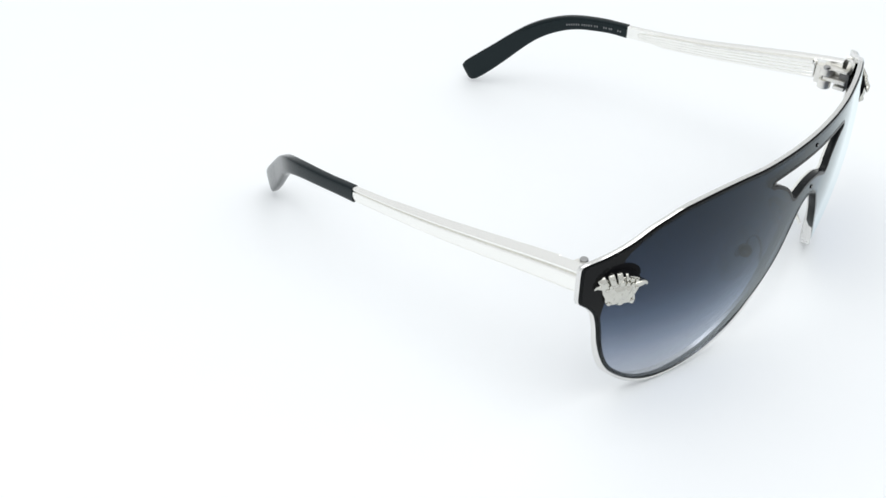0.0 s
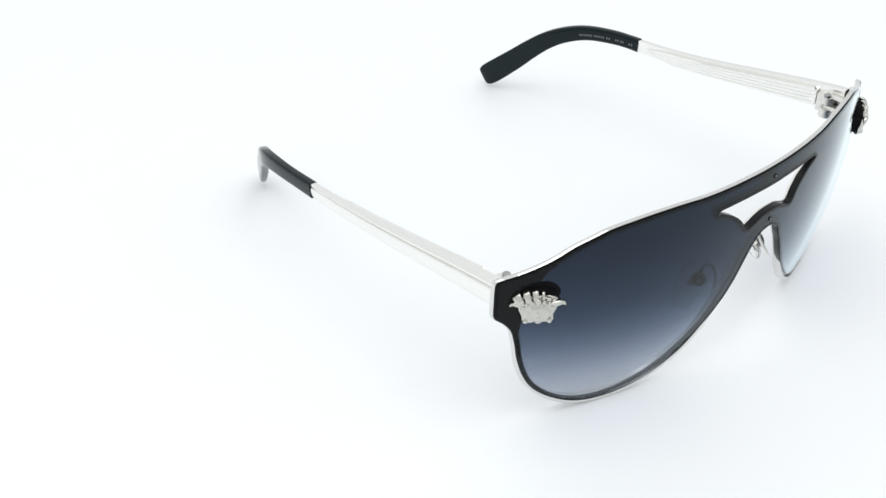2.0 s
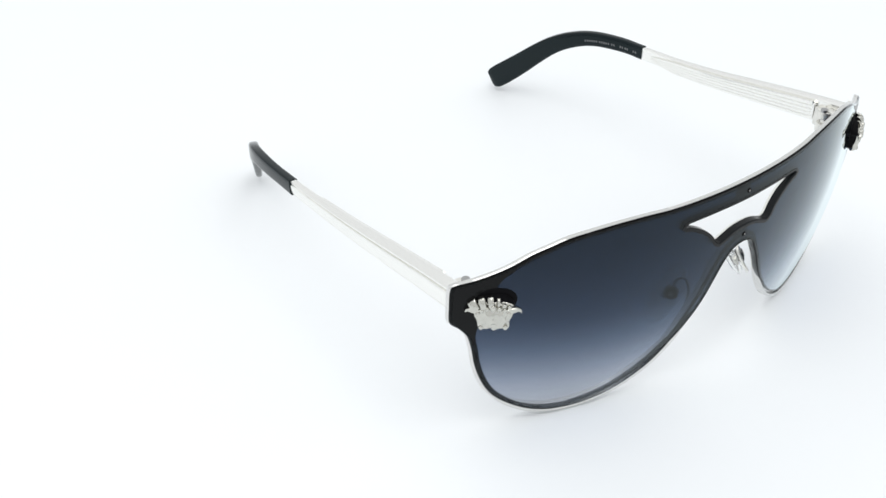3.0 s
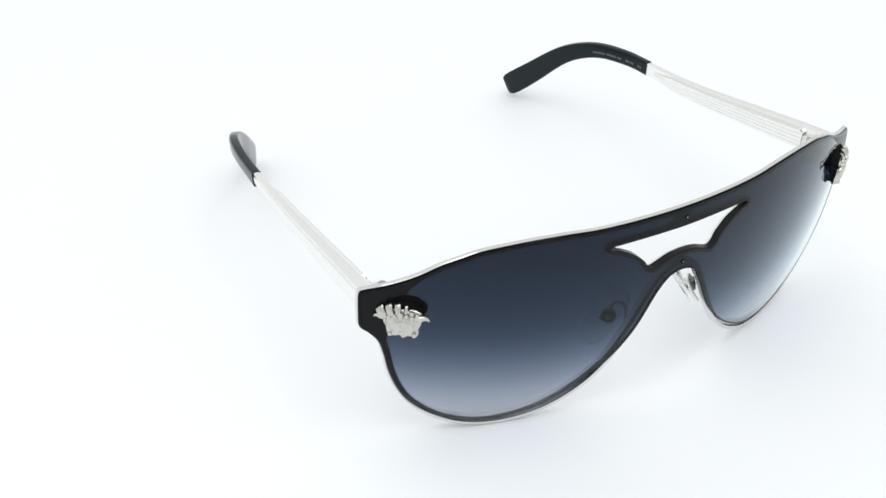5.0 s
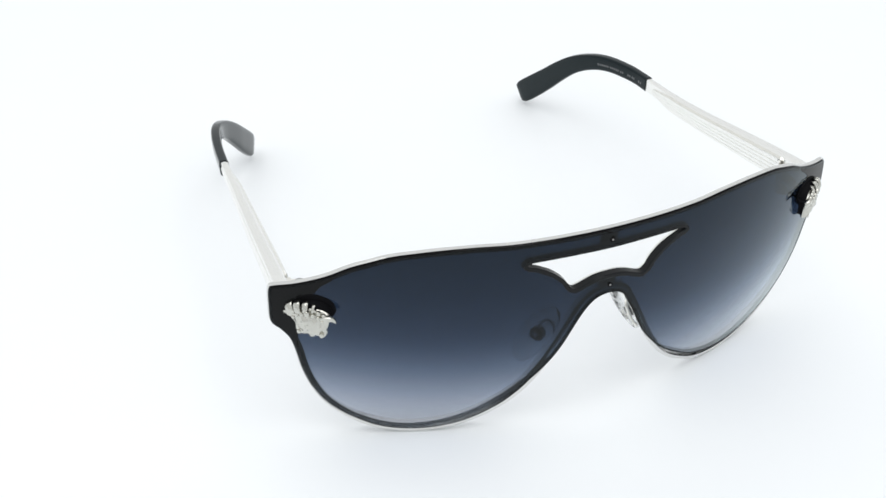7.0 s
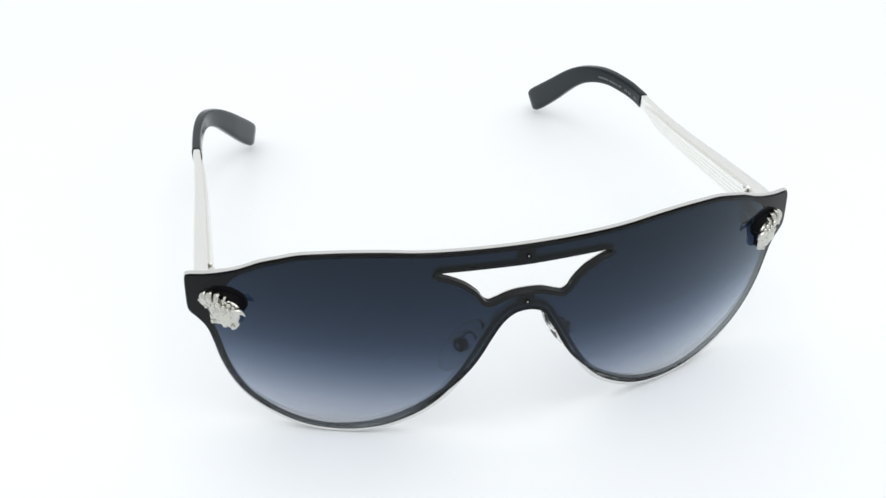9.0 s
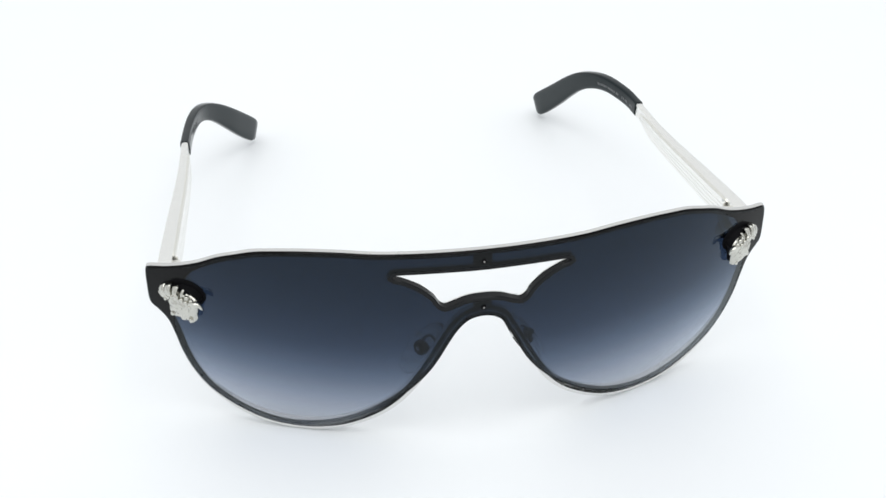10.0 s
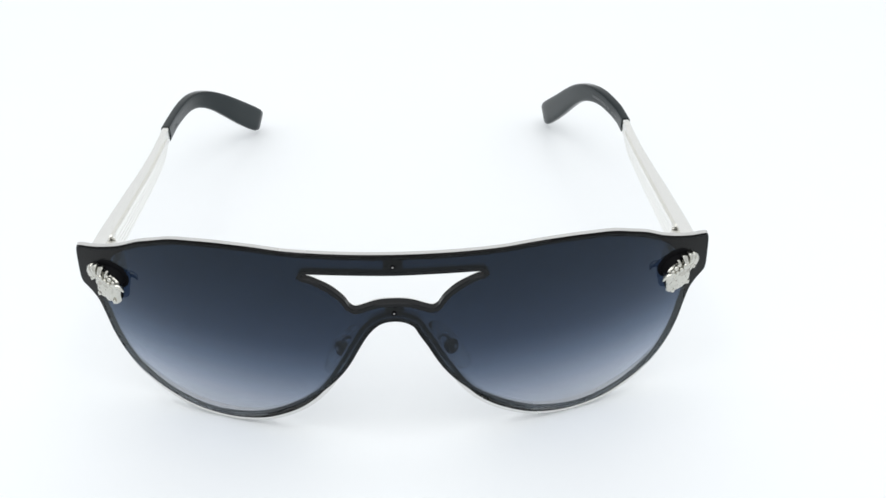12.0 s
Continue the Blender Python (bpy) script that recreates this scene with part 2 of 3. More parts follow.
SLOT = [(0, 50.0), (8, 50.05), (16, 49.95), (18.4, 49.85), (19.1, 49.65), (19.3, 49.3), (18.9, 49.0), (18.0, 48.85), (16.4, 48.2), (13.2, 46.3), (10.6, 43.8), (9.5, 42.0), (8.4, 41.3), (7.0, 41.7),
        (4.2, 42.8), (2.2, 43.2), (0, 43.3)]


def both(half):
    """A closed outline from its right half, top centre to bottom centre."""
    return half + [(-x, z) for x, z in reversed(half[1:-1])]


def emblem_mesh(side, lo, hi, mount):
    """A lobed badge with a fan of raised locks along its top, cast in one piece; mount: only the plain block under it."""
    from mathutils.geometry import delaunay_2d_cdt
    seat = Vector((side * 65.0, -126.3, 3.9)).normalized()
    n = Matrix.Rotation(radians(12 * side), 3, "Z") @ seat        # it faces a little further out than the lens
    right = Vector((0, 0, 1)).cross(n).normalized()
    right = right if right.x > 0 else -right
    up = n.cross(right)
    up = up if up.z > 0 else -up
    c0 = Vector((0, CY, CZ)) + seat * RF
    K = 0.74
    ct, st = math.cos(radians(1)), -side * math.sin(radians(1))

    def at(u, v, r):
        u, v = u * ct - v * st, u * st + v * ct
        return c0 + n * (r - RF) + right * (u * K) + up * ((v - 0.2) * K)
    bm = bmesh.new()
    if mount:
        lp = [Vector(p) for p in spline(both([(0, 4.4), (3.2, 4.0), (5.6, 2.8), (6.7, 1.4), (5.6, 0.0), (4.9, -1.6), (4.2, -4.0), (3.6, -5.9), (0, -6.1)]), 0.5)]
        a = []
        for p in offset(lp, -0.5):
            q = at(p.x, p.y, RF)
            a.append(bm.verts.new(on_shield(q.x, q.z, RF - 0.05)))
        b = [bm.verts.new(at(p.x, p.y, hi)) for p in lp]
        for i in range(len(lp)):
            j = (i + 1) % len(lp)
            bm.faces.new((a[i], a[j], b[j], b[i]))
        bm.faces.new(a)
        bm.faces.new(b)
        return bm

    def lobe(rows, m=10):
        """A rounded finger; rows: u, v, height of its middle, half width, half height."""
        rings = []
        for i, (u, v, h, w, t) in enumerate(rows):
            p, q = rows[max(i - 1, 0)], rows[min(i + 1, len(rows) - 1)]
            e = Vector((q[0] - p[0], q[1] - p[1])).normalized()
            ring = []
            for k in range(m):
                ca, sa = math.cos(2 * math.pi * (k + 0.5) / m), math.sin(2 * math.pi * (k + 0.5) / m)
                d = w * math.copysign(abs(ca) ** 0.45, ca)
                ring.append(bm.verts.new(at(u - e.y * d, v + e.x * d, h + t * math.copysign(abs(sa) ** 0.45, sa))))
            rings.append(ring)
        for a, b in zip(rings, rings[1:]):
            for k in range(m):
                bm.faces.new((a[k], a[(k + 1) % m], b[(k + 1) % m], b[k]))
        bm.faces.new(rings[0])
        bm.faces.new(rings[-1])

    def bead(u, v, h, r, flat=0.8):
        lobe([(u + r * math.sin(a), v, h, r * math.cos(a), r * flat * K * math.cos(a)) for a in (-1.35, -0.9, -0.4, 0, 0.4, 0.9, 1.35)], 10)

    # the plain domed plate
    loop = [Vector(p) for p in spline(both([(0, 2.9), (2.8, 3.1), (5.0, 2.6), (6.3, 1.5), (5.9, -0.2), (5.6, -2.2), (4.8, -4.2), (4.8, -5.7), (3.6, -6.9), (2.2, -6.5), (1.1, -7.1), (0, -7.2)]), 0.4)]

    def relief(u, v):
        d = 1.5 * max(0, 1 - (u / 4.8) ** 2) * max(0, 1 - ((v + 2.2) / 4.6) ** 2)
        d += 0.35 * math.exp(-((v + 0.6) / 0.5) ** 2) * max(0, 1 - (u / 4.0) ** 2)          # a low ridge across
        d += 0.3 * math.exp(-(u / 0.7) ** 2 - ((v + 2.4) / 1.3) ** 2)
        d += 0.22 * math.sin(u * 1.9 + 0.6) * math.sin(v * 1.7 + 0.3) + 0.14 * math.sin(u * 3.1 - v * 1.3 + side)
        return d - 0.3 * math.exp(-((v + 4.3) / 0.4) ** 2 - (u / 2.0) ** 2)
    verts = list(loop) + offset(loop, 0.25)
    m = len(loop)
    edges = [(i, (i + 1) % m) for i in range(m)]
    core = offset(loop, 0.45)
    g = 0.36
    for i in range(-24, 25):
        for j in range(-19, 20):
            p = Vector((i * g, j * g))
            if inside(p, core):
                verts.append(p)
    vo, _, fo, *_ = delaunay_2d_cdt(verts, edges, [], 0, 1e-5)
    top = []
    for k, p in enumerate(vo):
        drop = 0.35 if k < m else 0.08 if k < 2 * m else 0
        top.append(bm.verts.new(at(p.x, p.y, hi - drop + K * relief(p.x, p.y))))
    for f in fo:
        c = sum((vo[i] for i in f), Vector((0, 0))) / len(f)
        if inside(c, loop):
            bm.faces.new([top[i] for i in f])
    base = []
    for p in offset(loop, -0.1):
        k = min(1, max(0, (p.x * -side - 2.0) / 4))     # the back is cut away towards the lens
        base.append(bm.verts.new(at(p.x, p.y, lo + (hi - 0.6 - lo) * k)))
    for i in range(m):
        j = (i + 1) % m
        bm.faces.new((top[i], top[j], base[j], base[i]))
    bm.faces.new(base)
    # the fan of locks, two horns, a row of beads and two curls
    for u0, v0, u1, v1, w, lift in ((0.5, 2.0, 0.8, 5.15, 0.88, 0.15), (2.6, 1.9, 3.5, 5.05, 1.0, 0.25), (4.8, 1.2, 6.5, 3.8, 1.35, -0.05), (-1.6, 1.9, -1.7, 4.5, 0.42, 0.0)):
        lobe([(side * (u0 + (u1 - u0) * r), v0 + (v1 - v0) * r, hi + lift + y, w * q, 0.7 * min(1, w) * q) for r, y, q in
              ((0.0, 0.35, 0.9), (0.3, 0.5, 1.0), (0.6, 0.3, 1.0), (0.85, -0.1, 1.05), (0.97, -0.35, 1.0), (1.0, -0.4, 0.9))])
    for u, v, r in ((-3.2, 2.2, 0.95), (-4.8, 1.7, 0.8), (-2.2, 2.9, 0.6)):
        bead(side * u, v, hi + 0.25, r)
    for s in (-1, 1):
        lobe([(s * u, v, hi + h, w, w * 0.8) for u, v, h, w in ((4.2, 0.6, 0.2, 0.9), (5.6, 1.1, 0.3, 0.95), (6.8, 1.2, 0.2, 0.85), (7.6, 0.8, 0.0, 0.65), (8.1, 0.1, -0.1, 0.4), (8.2, -0.5, -0.2, 0.15))])
        for u, v, r in ((1.8, 1.7, 0.75), (3.4, 1.2, 0.75), (4.6, 0.1, 0.6)):
            bead(s * u, v, hi + 0.85, r)
        bead(s * 3.6, -5.6, hi + 0.2, 0.75)
    bead(0, 2.3, hi + 0.95, 1.0)
    return bm


def temple_path(side):
    end = 66.8 if side > 0 else 67.3
    rows = [(-0.3, 68.6, 40.0, 1.9, 3.4), (6, 68.5, 39.3, 1.9, 3.35), (15, 68.3, 38.1, 1.85, 3.2), (30, 68.0, 35.9, 1.7, 2.9), (45, 67.6, 33.8, 1.5, 2.55), (60, 0.5 * (67.4 + end), 32.3, 1.25, 2.25), (75.5, end, 31.4, 1.05, 2.0)]
    return [((side * x, y, z), w, h) for y, x, z, w, h in rows]


def tip_path(side):
    """The two tips are bent a little differently: one turns in evenly, the other runs straight and then turns in sharply."""
    if side > 0:
        rows = [(74.6, 66.8, 31.45, 1.3, 2.3), (79, 66.3, 31.5, 1.3, 2.2), (83, 65.6, 31.5, 1.4, 2.25), (87.5, 64.5, 31.3, 1.45, 2.3), (92, 63.3, 30.9, 1.5, 2.35), (96.5, 61.9, 30.0, 1.5, 2.5), (101, 60.5, 28.4, 1.5, 2.65),
                (105.5, 59.1, 26.2, 1.5, 2.85), (110, 57.7, 23.2, 1.45, 3.1), (115, 56.2, 19.0, 1.4, 3.4), (120, 54.7, 14.4, 1.35, 3.7), (125, 53.2, 10.0, 1.3, 3.95), (129, 52.0, 6.6, 1.25, 4.05), (131.4, 51.3, 4.65, 1.15, 3.9), (132.6, 50.9, 3.75, 0.95, 3.3), (133.1, 50.8, 3.4, 0.5, 2.4)]
    else:
        rows = [(73.9, 67.3, 31.4, 1.32, 2.36), (79, 67.1, 31.05, 1.32, 2.25), (83, 66.9, 30.7, 1.3, 2.2), (88, 66.5, 30.2, 1.35, 2.25), (93, 65.9, 29.6, 1.4, 2.3), (98, 65.0, 28.7, 1.45, 2.4), (102.5, 63.7, 27.3, 1.5, 2.55),
                (106.5, 62.0, 25.3, 1.5, 2.75), (110.5, 60.0, 22.5, 1.45, 3.0), (114.5, 57.9, 19.0, 1.4, 3.35), (118.5, 55.8, 15.2, 1.35, 3.65), (122.5, 53.8, 11.4, 1.3, 3.9), (126.5, 51.8, 7.7, 1.25, 4.0), (129.5, 50.3, 5.0, 1.15, 3.85), (130.9, 49.6, 3.9, 0.95, 3.3), (131.4, 49.4, 3.5, 0.5, 2.4)]
    return [((side * x, y, z), w, h) for y, x, z, w, h in rows]


def resample(rows, step):
    """Smooth rows of a bar's path."""
    ctr = [r[0] for r in rows]
    out = []
    for i in range(len(rows) - 1):
        a, b, c, d = (Vector(ctr[max(i - 1, 0)]), Vector(ctr[i]), Vector(ctr[i + 1]), Vector(ctr[min(i + 2, len(rows) - 1)]))
        k = max(1, int((c - b).length / step))
        for j in range(k):
            s = j / k
            p = 0.5 * (2 * b + (c - a) * s + (2 * a - 5 * b + 4 * c - d) * s * s + (3 * b - a - 3 * c + d) * s**3)
            out.append((p, rows[i][1] * (1 - s) + rows[i + 1][1] * s, rows[i][2] * (1 - s) + rows[i + 1][2] * s))
    out.append((Vector(rows[-1][0]), rows[-1][1], rows[-1][2]))
    return out


def sunglasses():
    root = new("sunglasses")
    tagged(root, "shield sunglasses, graduated blue-grey lens, silver temples, black tips, standing open", "sunglasses")
    outer = [Vector(p) for p in spline([(x - 0.6 * min(1, max(0, (27 - x) / 10)) if x > 2 and z < 35 else x, z) for x, z in both(HALF)])]
    slot = [Vector(p) for p in spline(both(SLOT), 0.5)]
    low = [0.3 * min(1, max(0, (48.5 - p.y) / 2)) for p in slot]     # the cut-out is thickest along its lower edge
    # the shield
    s0 = 1 if area2(outer) > 0 else -1
    glass, wire_loop, deep, nose = [], [], [], []
    for i, p in enumerate(outer):
        e = (outer[(i + 1) % len(outer)] - outer[i - 1]).normalized()
        k = min(1, max(0, (24 - p.y) / 16)) * min(1, max(0, abs(p.x) / 14)) * (1 - 0.6 * min(1, max(0, (abs(p.x) - 52) / 12)))
        nose.append(min(1, max(0, (18 - abs(p.x)) / 6)) * (1 if p.y < 45 else 0))
        wide = min(1, max(0, (34 - p.y) / 10 if abs(p.x) > 30 else (24 - p.y) / 14)) * min(1, abs(p.x) / 14)
        glass.append(p + Vector((-e.y, e.x)) * s0 * 0.75 * k)
        deep.append(0.9 * k)
        wire_loop.append(p - Vector((-e.y, e.x)) * s0 * ((0.36 + 0.55 * min(1, max(0, (44 - abs(p.x)) / 12)) - 0.28 * min(1, max(0, (abs(p.x) - 48) / 12))) * wide - 0.35 * nose[-1]))
    lens = part("lens", shield_solid(offset(glass, 0.5), [offset(slot, -0.6)], RF, RF - 0.9), LENS, root, "dark blue-grey lens fading to pale at the bottom", back=LENS_BACK)
    part("lens_border", shield_band(glass, [(0, RF - 0.15), (0.2, RF + 0.06), (0.5, RF + 0.06), (0.6, RF - 0.05), (0.76, RF - 0.05), (0.95, RF + 0.03), (0.95, RF - 1.15), (0.25, RF - 1.15), (0, RF - 0.9)], deep=[0.75 * q for q in nose], slim=[0.45 * q for q in deep]), BORDER, lens, "thin bevelled lens border, black fading to grey below")
    part("slot_border", shield_band(slot, [(0, RF - 0.25), (-0.25, RF + 0.06), (-0.95, RF + 0.05), (-0.95, RF - 1.3), (0, RF - 1.3)], deep=low), EDGE, lens, "black border of the cut-out above the bridge")
    # the metal frame behind it
    rim = part("rim", shield_band(wire_loop, [(-0.05, RF - 0.85), (0.0, RF - 0.36), (0.15, RF - 0.22), (0.6, RF - 0.28), (0.85, RF - 0.48), (0.95, RF - 0.9), (1.75, RF - 1.0), (1.75, RF - 1.45), (0.3, RF - 1.55), (0.02, RF - 1.4), (-0.06, RF - 1.15)], [d + 0.9 * q for d, q in zip(deep, nose)], fore=[0.7 * d for d in deep]), NICKEL, root, "polished silver metal rim behind the lens")
    part("slot_rim", shield_band(slot, [(0.05, RF - 1.4), (-0.9, RF - 1.36), (-0.9, RF - 2.1), (-0.2, RF - 2.1)], deep=low), SILVER, rim)
    for z0, z1 in ((50.7, 54.3), (38.7, 42.9)):
        c = on_shield(0, (z0 + z1) / 2, RF - 1.5)
        part("bridge_block", box(c, (4.2, 0.9, z1 - z0), 0, 0.2), BLACK, rim, "small black joining block behind the bridge")
        hole = on_shield(0, (z0 + z1) / 2 - 0.2, RF + 0.02)
        part("bridge_screw", barrel(hole, 0.55, 0.3, (0, -1, 0.08), 18, 0.08), PIT, lens, "tiny dark bridge screw")
        part("screw_pin", barrel(hole + Vector((0, -0.12, 0.0)), 0.2, 0.25, (0, -1, 0.08), 12, 0.05), STEEL, lens, "bright pin of the screw")
    for side in (-1, 1):
        # the lens corner: a silver plate behind it, black lacquer with a rounded hem on it
        corner = [p for p in offset(outer, 0.5) if p.x * side > 0 and p.x * side > 63.4 + (45.5 - p.y) * 0.42 - (max(p.y - 45.5, 0) * 0.15) and p.y > 30.5]
        corner.sort(key=lambda p: math.atan2(p.y - 40.0, side * p.x - 66.5))
        k = max(range(len(corner)), key=lambda i: (corner[(i + 1) % len(corner)] - corner[i]).length)
        corner = corner[k + 1:] + corner[:k + 1]
        patch = [p for p in offset(outer, 0.5) if p.x * side > 59.0 and p.y > 29.0]
        patch.sort(key=lambda p: math.atan2(p.y - 41.0, side * p.x - 64.0))
        k = max(range(len(patch)), key=lambda i: (patch[(i + 1) % len(patch)] - patch[i]).length)
        patch = patch[k + 1:] + patch[:k + 1]
        hem = [(59.6, 48.4), (61.6, 47.0), (63.0, 45.2), (64.4, 42.2), (66.0, 38.4), (67.0, 34.4), (67.45, 31.6), (67.5, 29.2)]
        patch += [Vector((side * p.x, p.y)) for p in spline(hem, 0.7, False)]
        part("corner_patch", shield_solid(patch, [], RF + 0.04, RF - 0.1, 2.0), BLACK, lens, "opaque black lacquered lens corner")
        part("end_plate", shield_solid(offset(corner, 1.8), [], RF - 1.0, RF - 2.8, 2.0), SILVER, rim, "silver end plate carrying the hinge")
        emblem = part("emblem", emblem_mesh(side, RF - 0.3, RF + 1.5, False), BRIGHT, root, "polished silver lobed metal badge", sharp=50)
        part("mount", emblem_mesh(side, RF - 0.05, RF + 1.0, True), PIT, emblem, "black block under the badge")
        # gasket, its black disc also standing in for the block's reflection in the lens
        ring = [Vector((side * (63.5 + 4.3 * math.cos(q * math.pi / 24)), 41.3 + 3.5 * math.sin(q * math.pi / 24))) for q in range(48)]
        part("gasket", shield_solid(ring, [], RF + 0.09, RF - 0.02, 1.5), PIT, emblem, "flat dull black gasket under the badge, widened as its dark reflection")
        # hinge on the frame
        # the block's dark metal colour paints in the shade between the hinge parts
        part("hinge_block", box((side * 66.2, -1.8, 38.4), (1.8, 3.2, 4.4), 0, 0.3), GUNMETAL, rim, "hinge block, coloured dark for the shade in the hinge gaps")
        part("hinge_foot", box((side * 65.2, -1.2, 35.9), (2.4, 3.6, 1.2), 0, 0.3), SATIN, rim, "silver foot of the hinge")
        part("hinge_lug", box((side * 65.1, 0.6, 37.9), (2.4, 7.0, 1.3), 0, 0.3), SATIN, rim, "thin silver hinge lug")
        part("hinge_strap", box((side * 65.6, 0.4, 41.1), (2.4, 6.4, 0.8), 0, 0.3), SATIN, rim, "thin silver hinge strap")
        part("hinge_screw", barrel((side * 64.1, 3.4, 41.5), 1.0, 0.9, bevel=0.2), STEEL, rim, "round grey hinge screw head")
        # temple
        prof = [(-0.9, -0.86), (-0.7, -1), (0.35, -1), (0.60, -0.94), (0.76, -0.84), (0.62, -0.79), (0.85, -0.71), (0.95, -0.48), (1, -0.15), (0.99, 0.15), (0.93, 0.36), (0.82, 0.48), (0.5, 0.54), (0.5, 0.64), (0.80, 0.68), (0.80, 0.84),
                (0.66, 0.96), (0.4, 1), (-0.6, 1), (-0.9, 0.88)]
        prof = [(side * u, v) for u, v in prof]
        temple = part("temple", sweep(resample(temple_path(side), 2.0), profile=prof), SILVER, root, "tapering polished silver temple with a fine groove", sharp=28)
        # fluted inner face
        inner = [((c[0] - side * (w + 0.25), c[1], c[2] - 0.3), 0.45, h * 0.85) for c, w, h in temple_path(side)[1:-1]]
        e = temple_path(side)[-1]
        inner.append(((e[0][0] - side * 1.0, 70.0, 31.6), 0.3, 0.5))
        inner[0] = ((inner[0][0][0], 12.4, 38.15), 0.5, 2.78)
        inner.insert(0, ((inner[0][0][0] + side * 0.05, 8.4, 38.75), 0.5, 2.86))
        inner.insert(0, ((inner[0][0][0] + side * 0.25, 7.9, 38.8), 0.3, 2.45))
        flutes = [(-1, -0.9), (1, -1), (1, -0.72), (0.6, -0.66), (1, -0.6), (1, -0.34), (0.6, -0.28), (1, -0.22), (1, 0.06), (0.6, 0.12), (1, 0.18), (1, 0.46), (0.6, 0.52), (1, 0.58), (1, 0.94), (0.85, 1), (-1, 0.9)]
        flutes = [(-u * side, v) for u, v in flutes]
        part("inner_panel", sweep(resample(inner, 2.5), profile=flutes), SILVER, temple, "fluted silver panel on the inner face", sharp=28)
        part("panel_end", box((side * 66.15, 8.1, 38.6), (0.9, 0.8, 5.2), 0, 0.3), SILVER, temple, "rounded end of the inner panel")
        for z, h in ((40.0, 2.3), (36.0, 2.9)):
            part("hinge_knuckle", barrel((side * 65.1, 3.6, z), 2.0, h, n=28, bevel=0.35), SATIN, temple, "rounded silver hinge knuckle")
        part("hinge_pin", barrel((side * 65.1, 3.6, 38.0), 1.1, 5.0, n=20, bevel=0.1), GUNMETAL, temple, "dark hinge pin between the knuckles")
        part("hinge_tongue", box((side * 66.0, 5.6, 37.9), (1.7, 3.4, 5.6), side * -4, 0.4), SATIN, temple, "silver hinge tongue")
        tip = part("tip", sweep(resample(tip_path(side), 1.2), n=32, power=4.5), ACETATE, temple, "black acetate temple tip curving down and inwards")
        # worn pale print on the inner side of the tip, too small to read
        marks = ((77.0, 1.6), (80.3, 2.6), (85.6, 5.2), (92.0, 4.4)) if side > 0 else ((91.2, 1.4),)
        rows = resample(tip_path(side), 0.4)
        for y0, length in marks:
            y = y0
            while y < y0 + length:
                i = min(range(len(rows)), key=lambda q: abs(rows[q][0].y - y))
                c, w, h = rows[i]
                t = (rows[i + 1][0] - rows[i - 1][0]).normalized()
                s = Vector((t.y, -t.x, 0)).normalized()
                s = s if s.x * side < 0 else -s
                bm = bmesh.new()
                p = Vector(c) + s * (w + 0.01) - Vector((0, 0, 0.25))
                m = Matrix.Translation(p) @ Matrix((t, s, t.cross(s))).transposed().to_4x4() @ Matrix.Diagonal((0.42, 0.05, 0.7, 1))
                bmesh.ops.create_cube(bm, size=1, matrix=m)
                part("print_bar", bm, PRINT, temple, smooth=False)
                y += 0.85
        # nose pad: a clear dished pad round a metal core, on a bent wire
        pad_bm = bmesh.new()
        axis = Vector((side * 9.6, 1.4, -13.4)).normalized()
        face = Vector((side * 0.80, -0.25, 0.35))
        face = (face - axis * face.dot(axis)).normalized()
        turn = Matrix((axis.cross(face), axis, face)).transposed().to_4x4()
        mid = Vector((side * 12.2, -11.0, 21.9))
        rings = []
        for r, h in ((0.0, -0.35), (0.35, -0.4), (0.7, -0.55), (0.9, -0.8), (0.98, -0.6), (1.0, -0.1), (0.97, 0.45), (0.85, 0.85), (0.6, 1.15), (0.3, 1.3), (0.0, 1.35)):
            if r == 0:
                rings.append([pad_bm.verts.new(mid + turn.to_3x3() @ Vector((0, 0, h)))])
            else:
                rings.append([pad_bm.verts.new(mid + turn.to_3x3() @ Vector((3.9 * r * math.cos(q * math.pi / 20), 8.2 * r * math.sin(q * math.pi / 20) * (1 - 0.12 * math.cos(q * math.pi / 20)), h))) for q in range(40)])
        for a, b in zip(rings, rings[1:]):
            for q in range(40):
                va = [a[q], a[(q + 1) % 40]] if len(a) > 1 else [a[0]]
                vb = [b[(q + 1) % 40], b[q]] if len(b) > 1 else [b[0]]
                pad_bm.faces.new(va + vb)
        pad = part("nose_pad", pad_bm, SILICONE, root, "clear silicone nose pad")
        pad.visible_shadow = False
        core_bm = box((0, 0, 0), (1.5, 2.6, 0.5), 0, 0.2)
        core_bm.transform(Matrix.Translation(mid + face * 0.35) @ turn)
        part("pad_core", core_bm, SATIN, pad, "small silver plate inside the pad")
        boss = Vector((side * 12.6, -13.0, 23.6))
        way = Vector((side * 0.8, -0.55, 0.2)).normalized()
        part("pad_boss", barrel(boss, 1.8, 2.0, way, 24, 0.45), GUNMETAL, pad, "small round dark pad boss")
        part("boss_pin", barrel(boss + way * 1.05, 0.55, 0.4, way, 14, 0.1), SILVER, pad, "bright pin of the pad boss")
        wire = [Vector(p) for p in spline([(side * 11.6, -16.9, 21.4), (side * 10.3, -16.4, 23.6), (side * 9.7, -15.6, 25.4), (side * 9.6, -14.6, 26.9), (side * 10.3, -13.6, 27.4), (side * 11.3, -13.0, 26.9), (side * 12.1, -12.9, 25.8), (side * 12.6, -13.0, 24.4)], 0.4, False)]
        part("pad_arm", sweep([(p, 0.42, 0.42) for p in wire], n=10, power=2), SATIN, pad, "thin bent silver pad arm")
    return root


ground()
glasses = sunglasses()


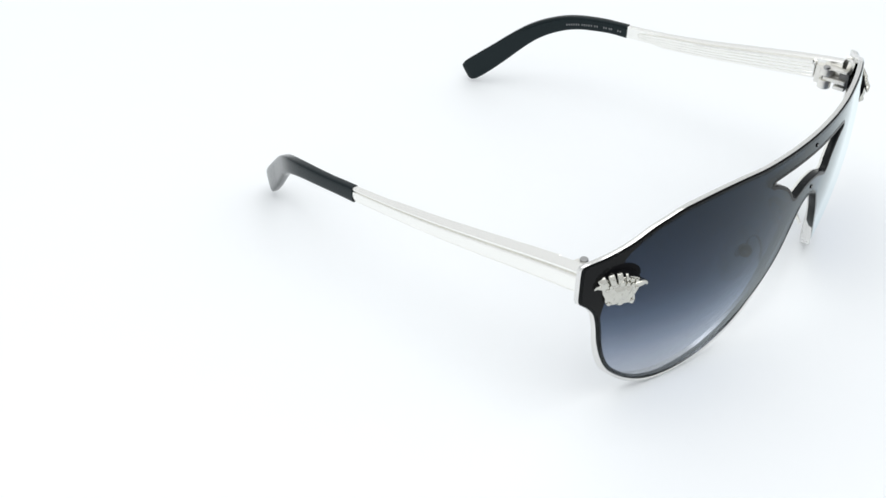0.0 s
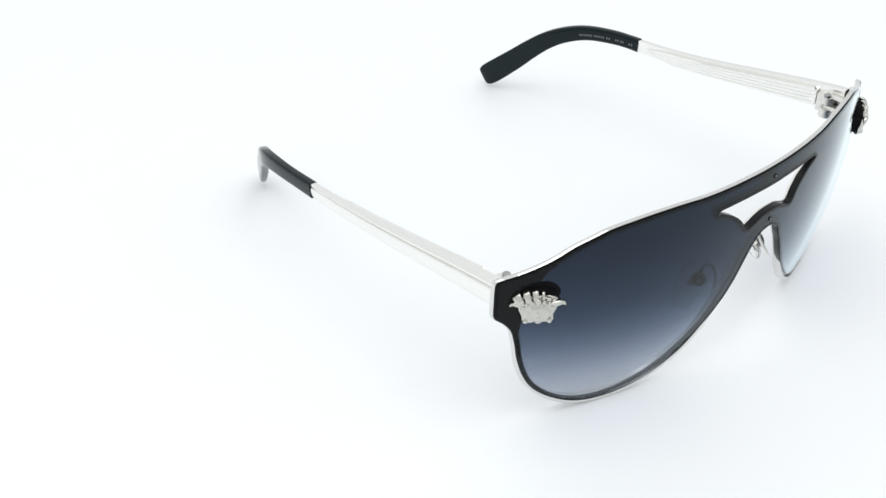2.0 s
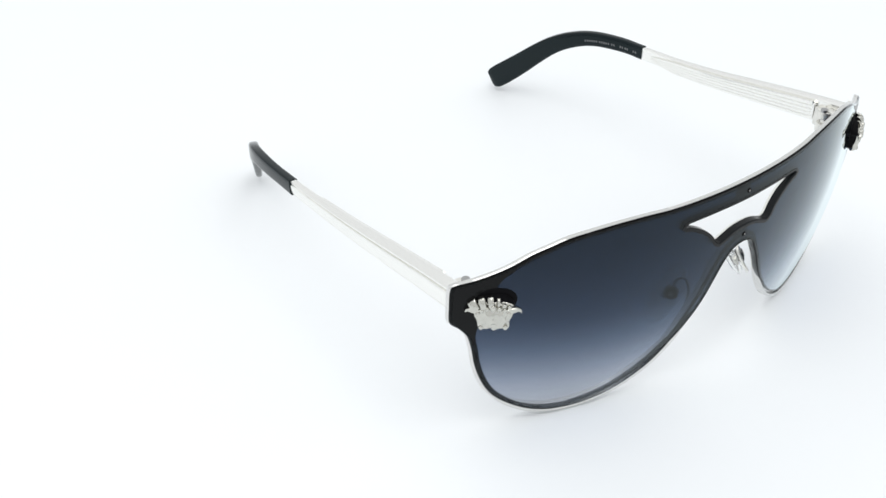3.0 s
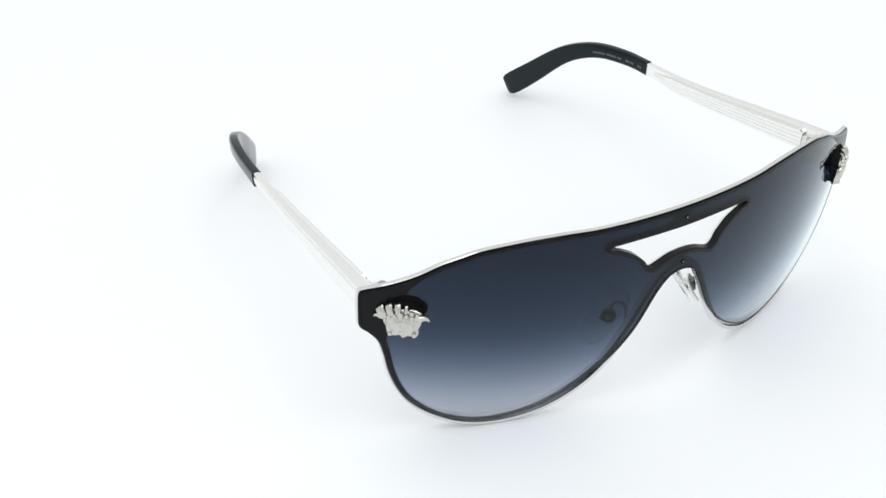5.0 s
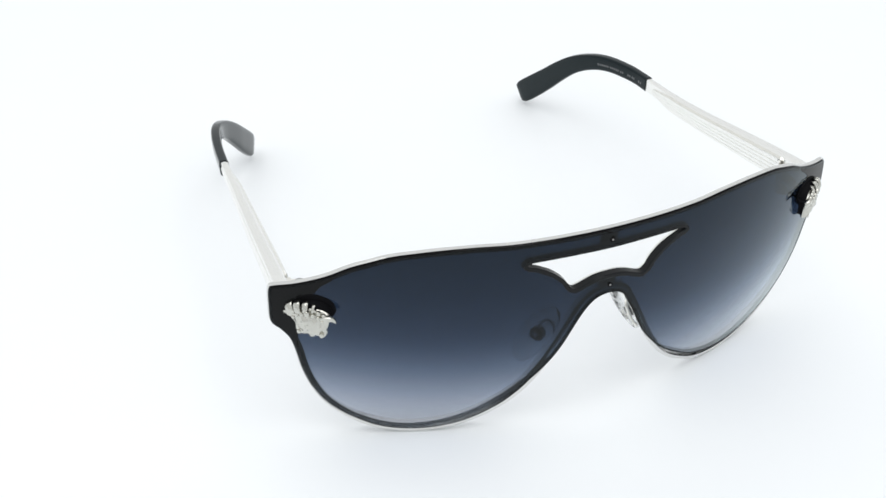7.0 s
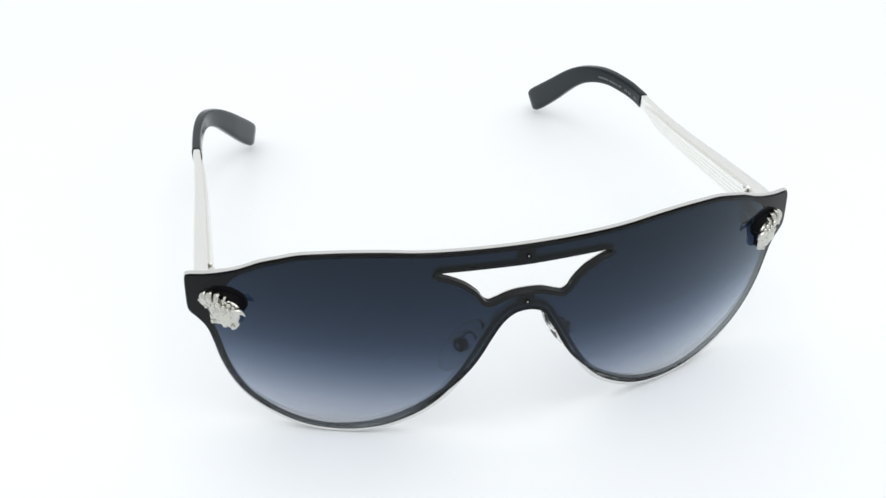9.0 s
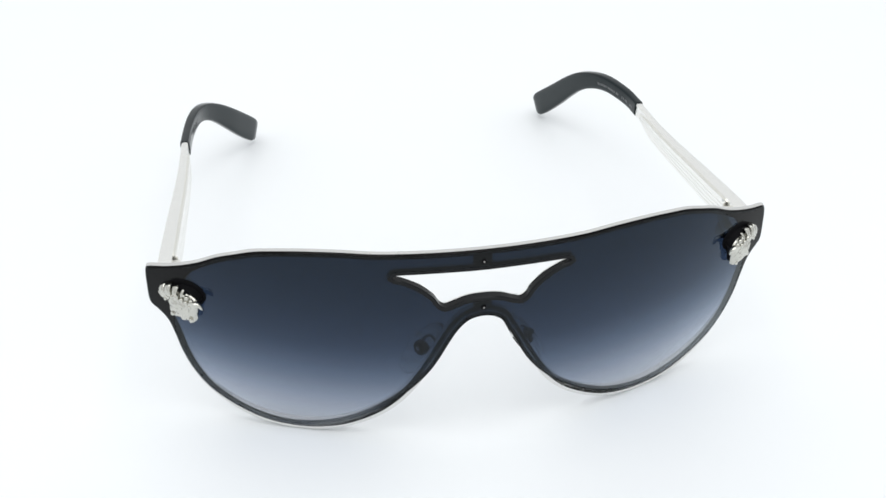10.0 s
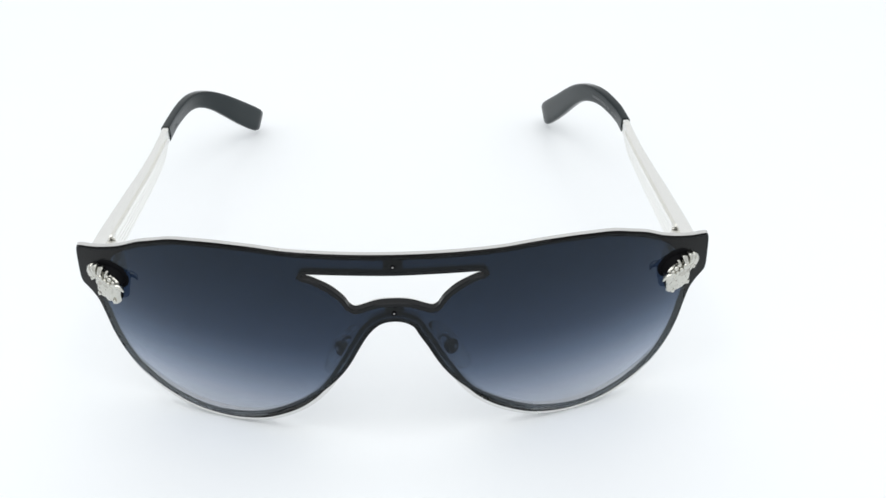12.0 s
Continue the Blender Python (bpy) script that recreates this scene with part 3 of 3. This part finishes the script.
def motions():
    # the glasses turn slowly about the upright axis between their temples
    rows = []
    for k in range(25):
        t = k * 0.5
        rows.append((t, pose(0, 0, 0, 0, 0, -2.765e-05 * t**3 + 6.228e-3 * t * t - 4.03939 * t + 46.414)))
    walk(glasses, rows)


motions()
